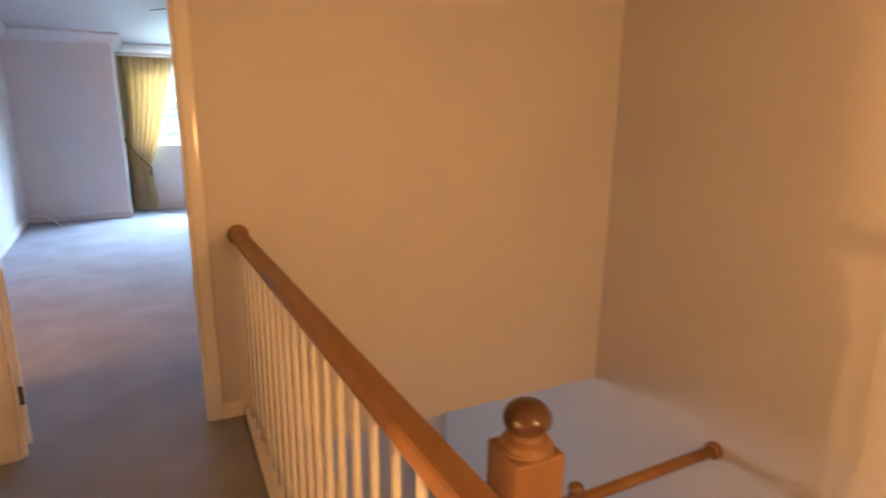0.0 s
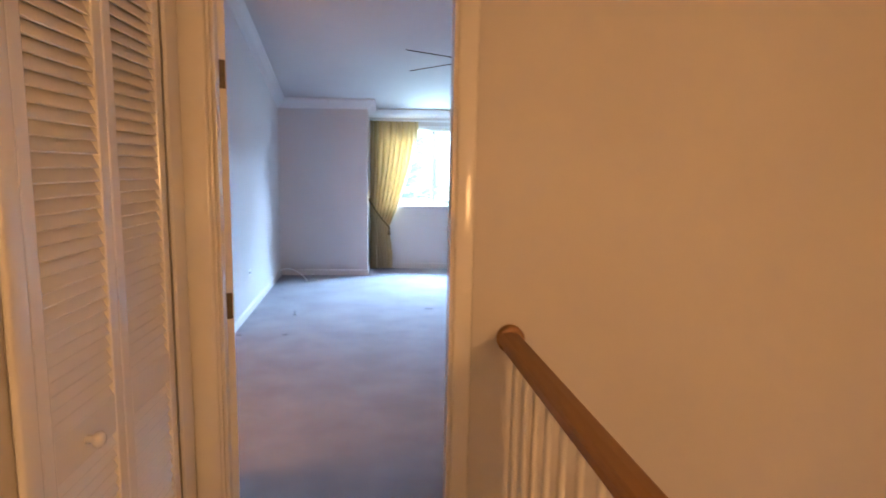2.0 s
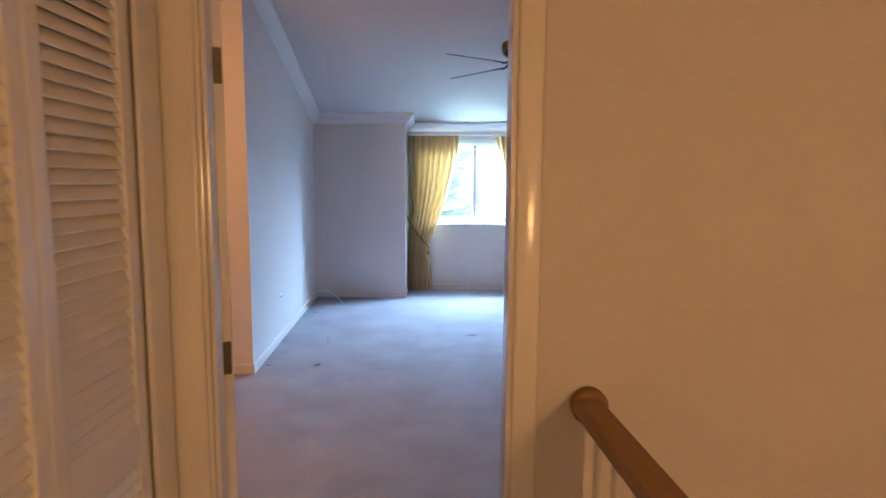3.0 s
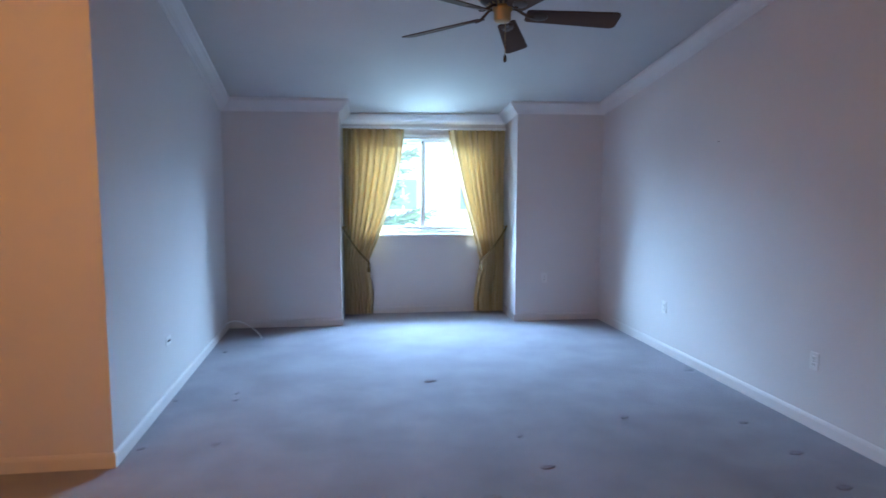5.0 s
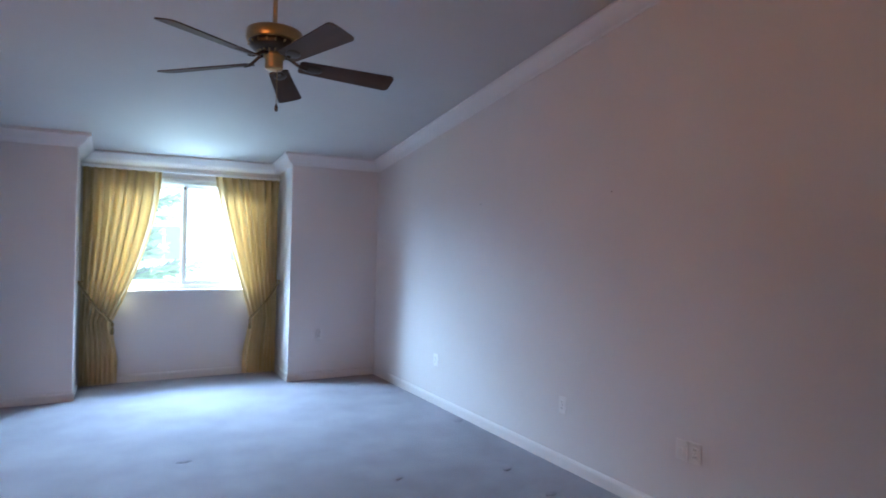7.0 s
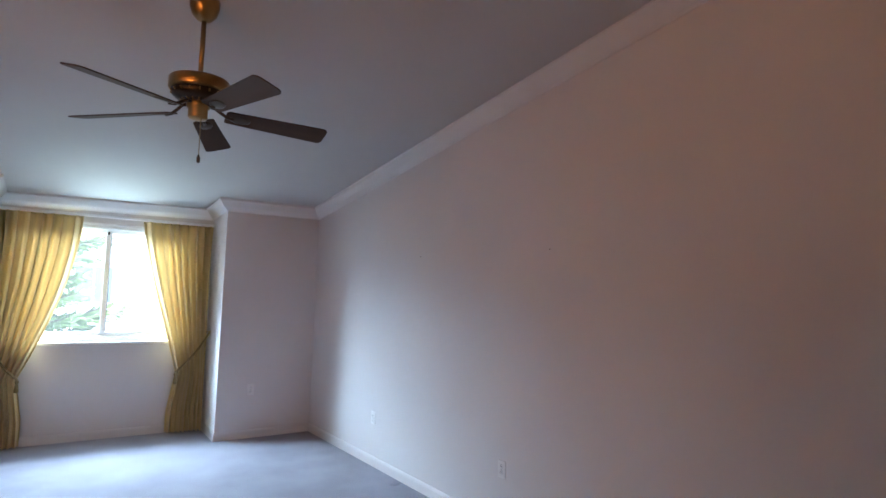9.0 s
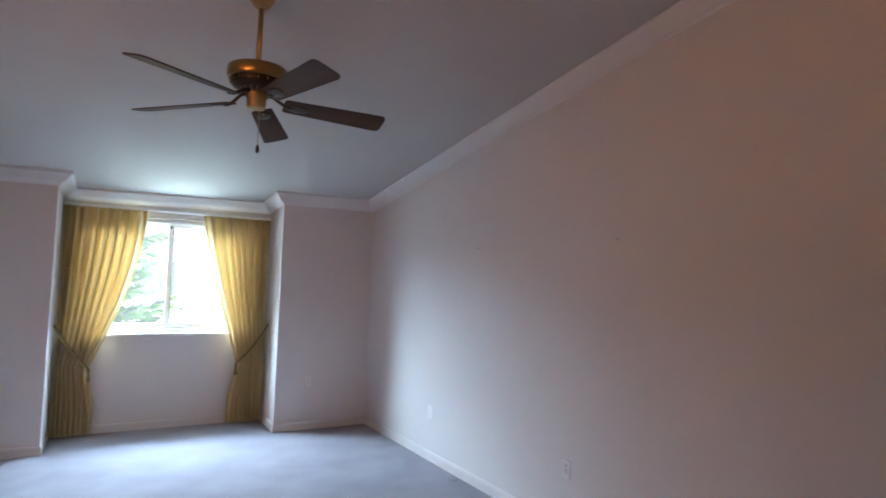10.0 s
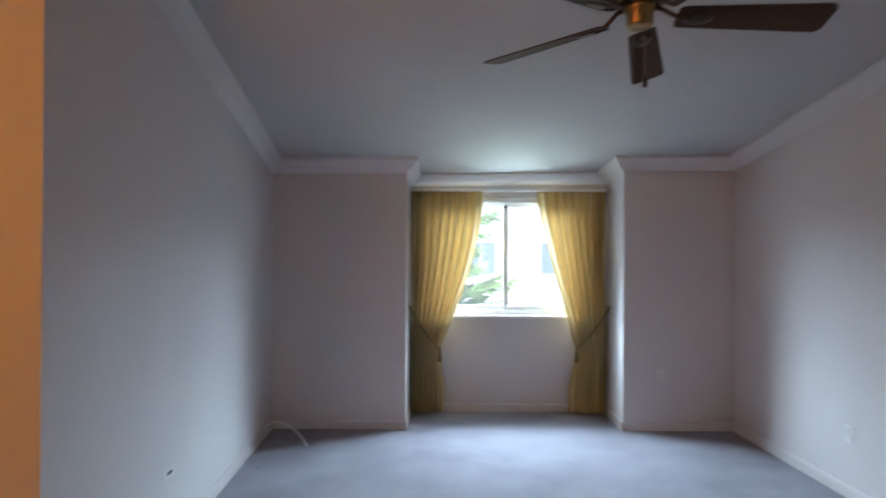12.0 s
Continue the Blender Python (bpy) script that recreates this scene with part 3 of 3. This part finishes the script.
# ---------------------------------------------------------------- ceiling fan
FX, FY = 1.023, 5.84
FAN_SIZE, FAN_LIFT = 0.966, 0.0515
FZ = (ceiling_z(FX, FY) - FAN_LIFT) / FAN_SIZE
fan = empty("ceiling_fan", pose(FX, FY, FAN_LIFT) @ Matrix.Scale(FAN_SIZE, 4), "antique brass ceiling fan with five dark wooden blades", "ceiling fan")
part("canopy", lathe([(0.018, FZ - 0.105), (0.035, FZ - 0.098), (0.060, FZ - 0.070), (0.072, FZ - 0.035), (0.074, FZ + 0.02)], 32), BRASS, fan, "domed brass canopy", True)
part("downrod", lathe([(0.0125, 2.62), (0.0125, FZ - 0.10)], 16), BRASS, fan, "brass downrod", True)
part("housing", lathe([(0.024, 2.645), (0.030, 2.624), (0.115, 2.619), (0.139, 2.615), (0.146, 2.607), (0.146, 2.560), (0.142, 2.553), (0.136, 2.550)][::-1], 40), BRASS, fan,
     "brass motor housing", True)
part("vent_ring", lathe([(0.062, 2.496), (0.098, 2.503), (0.126, 2.524), (0.134, 2.552)], 40), IRON, fan, "dark vented underside", True)
for i in range(18):
    a = 2 * math.pi * i / 18
    b = boxes((-0.042, 0.042, -0.004, 0.004, -0.006, 0.003), bevel=0.0015)
    part("vent_rib", join(bmesh.new(), b, pose(0, 0, 0, 0, 0, math.degrees(a)) @ pose(0.102, 0, 2.517, 0, -38, 0)), BRASS, fan)
part("switch_cup", lathe([(0.018, 2.408), (0.040, 2.412), (0.047, 2.422), (0.047, 2.462), (0.055, 2.470), (0.060, 2.500)], 28), BRASS, fan, "brass switch housing", True)
part("pull_chain", tube([(0.010, -0.030, 2.412), (0.010, -0.031, 2.32), (0.010, -0.031, 2.225)], 0.0018, 6), BRASS, fan, "thin brass pull chain")
part("chain_knob", lathe([(0.004, 2.185), (0.009, 2.192), (0.009, 2.212), (0.003, 2.228)], 12, m=Matrix.Translation((0.010, -0.031, 0))), IRON, fan, "small dark pull", True)
for k in range(5):
    ang = -3.8 + 72 * k
    m = pose(0, 0, 2.458, -2.1, 0.2, 0) @ pose(0, 0, 0, 0, 0, ang) @ pose(0, 0, 0, 0, 1.7, 0)
    iron = bmesh.new()
    t = tube([(0.045, 0, 0.034), (0.08, 0, 0.030), (0.11, 0, 0.010), (0.14, 0, -0.008), (0.175, 0, -0.0135)], 0.0085, 8)
    plate = lathe([(0.002, -0.0135), (0.030, -0.0135), (0.034, -0.0115), (0.034, -0.0085)], 20)
    join(t, plate, Matrix.Translation((0.205, 0, 0)) @ Matrix.Diagonal((1.55, 1.0, 1.0, 1.0)))
    join(iron, t, m @ pose(0, 0, 0, -15, 0, 0))
    part("blade_iron", iron, IRON, fan, "dark cast blade bracket", True)
    t = bmesh.new()
    outline = []
    L0, L1, w0, w1 = 0.132, 0.662, 0.054, 0.074
    for c, (cx, cy, r) in enumerate(((L1 - 0.03, w1 - 0.03, 0.03), (L0 + 0.02, w0 - 0.02, 0.02), (L0 + 0.02, -w0 + 0.02, 0.02), (L1 - 0.03, -w1 + 0.03, 0.03))):
        for q in range(6):
            a = math.pi / 2 * (c + q / 5)
            outline.append((cx + r * math.cos(a), cy + r * math.sin(a)))
    lo = [t.verts.new((x, y, -0.003)) for x, y in outline]
    hi = [t.verts.new((x, y, 0.003)) for x, y in outline]
    t.faces.new(list(reversed(lo))), t.faces.new(hi)
    for i in range(len(lo)):
        t.faces.new((lo[i], lo[(i + 1) % len(lo)], hi[(i + 1) % len(hi)], hi[i]))
    bl = part("blade", join(bmesh.new(), t, pose(0, 0, -0.006)), BLADE, fan, "dark walnut blade")
    bl.matrix_local = m @ pose(0, 0, 0, -15, 0, 0)


# ---------------------------------------------------------------- wall plates, nails, cable, dents
def outlet(m, label, kind="duplex"):
    o = empty("wall_outlet", m, label, "outlet", "wall plates")
    part("plate", box(bmesh.new(), -0.035, 0.035, -0.006, 0, -0.057, 0.057, 0.003), PLATE, o)
    if kind == "duplex":
        for z in (-0.02, 0.02):
            f = part("socket", box(bmesh.new(), -0.016, 0.016, -0.009, -0.006, z - 0.013, z + 0.013, 0.003), PLATE, o)
            for x in (-0.006, 0.006):
                part("slot", box(bmesh.new(), x - 0.0012, x + 0.0012, -0.0096, -0.0088, z - 0.005, z + 0.006), DARK, f)
        part("screw", lathe([(0.003, 0), (0.002, 0.001)], 8, m=pose(0, -0.006, 0, 90, 0, 0)), STEEL, o)
    else:
        part("jack", box(bmesh.new(), -0.010, 0.010, -0.008, -0.005, -0.012, 0.012, 0.001), PLATE, o)
    return o


for y, z in ((7.57, 0.418), (5.84, 0.425), (4.815, 0.42)):
    outlet(pose(right_x(y), y, z, 0, 0, -88.2), "ivory duplex outlet plate on the long wall")
outlet(pose(right_x(4.90), 4.90, 0.415, 0, 0, -88.2), "ivory cable plate beside an outlet", "jack")
outlet(pose(2.28, YF, 0.49, 0, 0, 0), "ivory duplex outlet plate beside the alcove")
cb = empty("cable_box", pose(XN + (XL - XN) * 0.327, 6.85, 0.42, 0, 0, 92), "dark open cable slot in a white plate", "wall plate")
part("plate", box(bmesh.new(), -0.057, 0.057, -0.004, 0, -0.030, 0.034, 0.002), PLATE, cb)
part("slot", box(bmesh.new(), -0.026, 0.026, -0.010, -0.003, -0.008, 0.006, 0.002), DARK, cb, "dark slot")
for y, z in ((5.45, 1.87), (6.89, 1.86)):
    tagged(link("wall_nail", lathe([(0.002, 0), (0.0015, 0.008), (0.004, 0.009), (0.003, 0.011)], 8, m=pose(right_x(y), y, z, 0, -90, 0)), STEEL),
           "small bare nail in the painted long wall", "nail", "wall nails")
pts = [(-1.185, 8.72, 0.02)]
for i in range(1, 28):
    f = i / 27
    pts.append((-1.185 + 0.42 * f, 8.70 - 0.22 * f * f, 0.05 * (1 - f) + 0.10 * math.sin(math.pi * f ** 0.75) ** 0.7 + 0.008))
tagged(link("cable", tube(pts, 0.008, 8), VINYL, True), "white coaxial cable lying in a loop on the carpet", "cable")


def dent(x, y, a, w):
    """A tuft crushed by a furniture foot: a low, ragged rim round a pressed hollow."""
    bm = bmesh.new()
    rnd = random.Random(int(x * 100 + y * 10))
    rows = []
    for r, z in ((1.0, -0.002), (0.86, 0.0055), (0.62, 0.006), (0.45, 0.0015)):
        rows.append([bm.verts.new((w * r * (1 + rnd.uniform(-0.16, 0.16)) * math.cos(2 * math.pi * i / 14), w * 0.55 * r * (1 + rnd.uniform(-0.16, 0.16)) * math.sin(2 * math.pi * i / 14),
                                   z)) for i in range(14)])
    for p, q in zip(rows, rows[1:]):
        for i in range(14):
            bm.faces.new((p[i], p[(i + 1) % 14], q[(i + 1) % 14], q[i]))
    bm.faces.new(rows[-1])
    ob = tagged(link("carpet_dent", bm, DENT, True), "pressed dent in pale carpet from a furniture foot", "carpet dent", "carpet dents")
    ob.matrix_world = pose(x, y, 0.001, 0, 0, a)


for x, y, a, w in ((-1.01, 8.02, 20, 0.022), (-0.66, 6.90, 80, 0.024), (-0.64, 6.76, 60, 0.024), (-1.0, 6.03, 30, 0.03), (-0.60, 6.04, 30, 0.03),
                   (-1.05, 6.79, 10, 0.018), (0.76, 7.0, 8, 0.055), (1.94, 6.13, 20, 0.036), (2.92, 7.02, 15, 0.055), (2.66, 5.95, 5, 0.034),
                   (2.68, 5.52, 10, 0.05), (1.19, 5.93, 40, 0.026), (1.23, 5.53, 10, 0.045), (0.87, 5.27, 5, 0.055), (2.64, 5.14, 12, 0.05)):
    dent(x, y, a, w * 0.95)

# ---------------------------------------------------------------- outdoors
structure("ground", boxes((-600, 600, 9.9, 1200, -3.4, -3.0)), GRASS, "lawn running away from the house", "ground")


def pine(x, y, h, seed):
    """A tiered conifer: a tapered trunk, whorls of limbs, and sprays of needles along them."""
    rnd = random.Random(seed)
    tree = empty("pine_tree", pose(x, y, -3.0), "tall tiered green conifer with drooping whorls of branches", "tree")
    part("trunk", lathe([(0.17 - 0.15 * i / 8, h * i / 8) for i in range(9)], 10), BARK, tree, "tapered grey trunk", True)
    limbs, leaves = bmesh.new(), bmesh.new()
    z = 1.0
    while z < h - 0.3:
        reach = 2.3 * (1 - z / h) ** 0.8 + 0.25
        n = 12
        off = rnd.uniform(0, 6)
        for i in range(n):
            a = off + 2 * math.pi * i / n + rnd.uniform(-0.25, 0.25)
            ln = reach * rnd.uniform(0.75, 1.1)
            path = []
            for q in range(6):
                f = q / 5
                path.append((math.cos(a) * ln * f, math.sin(a) * ln * f, z - 0.10 * ln * f + 0.22 * ln * f * f))
            join(limbs, tube(path, 0.016, 5))
            for q in range(44):
                f = 0.10 + 0.90 * q / 43
                base = Vector((math.cos(a) * ln * f, math.sin(a) * ln * f, z - 0.10 * ln * f + 0.22 * ln * f * f))
                for sgn in (-1, 1):
                    ll = ln * 0.26 * (1.15 - f) + 0.14
                    da = a + sgn * rnd.uniform(0.5, 1.0)
                    end = base + Vector((math.cos(da) * ll, math.sin(da) * ll, rnd.uniform(-0.10, 0.10)))
                    up = Vector((0, 0, rnd.uniform(0.02, 0.05)))
                    sd = Vector((-math.sin(da), math.cos(da), 0)) * rnd.uniform(0.014, 0.032)
                    v = [leaves.verts.new(p) for p in (base - sd, base + sd, end + sd * 0.4 + up, end - sd * 0.4)]
                    leaves.faces.new(v)
        z += rnd.uniform(0.27, 0.38)
    tagged(part("limbs", limbs, BARK, tree), "thin grey whorled limbs", kind="stuff")
    tagged(part("crown", leaves, LEAF, tree), "sprays of green needles", kind="stuff")


pine(-0.25, 14.6, 9.0, 5)
pine(-5.6, 19.5, 9.0, 9)

house = empty("house", pose(4.0, 27.0, -3.0), "white stucco house across the lawn with a grey roof", "house")
hw = bmesh.new()
box(hw, -7, 9, 0, 8, 0, 9.2)
part("wall", hw, STUCCO, house, "white stucco walls")
rf = bmesh.new()
v = [rf.verts.new(p) for p in ((-7.5, -0.6, 9.1), (9.5, -0.6, 9.1), (9.5, 8.6, 9.1), (-7.5, 8.6, 9.1), (-5, 4, 11.6), (7, 4, 11.6))]
for f in ((0, 1, 5, 4), (1, 2, 5), (2, 3, 4, 5), (3, 0, 4), (3, 2, 1, 0)):
    rf.faces.new([v[i] for i in f])
part("roof", rf, ROOF, house, "grey shingled hip roof")
for x in (-5.2, -2.2, 0.8, 3.8, 6.8):
    for z in (0.9, 3.7, 6.5):
        w = part("window", boxes((x - 0.65, x + 0.65, -0.06, 0.02, z - 0.06, z), (x - 0.65, x + 0.65, -0.06, 0.02, z + 1.25, z + 1.31), (x - 0.65, x - 0.58, -0.06, 0.02, z, z + 1.25),
                                  (x + 0.58, x + 0.65, -0.06, 0.02, z, z + 1.25), (x - 0.03, x + 0.03, -0.05, 0.02, z, z + 1.25)), VINYL, house)
        part("pane", boxes((x - 0.58, x + 0.58, -0.02, -0.004, z, z + 1.25)), PANE_DARK, w)
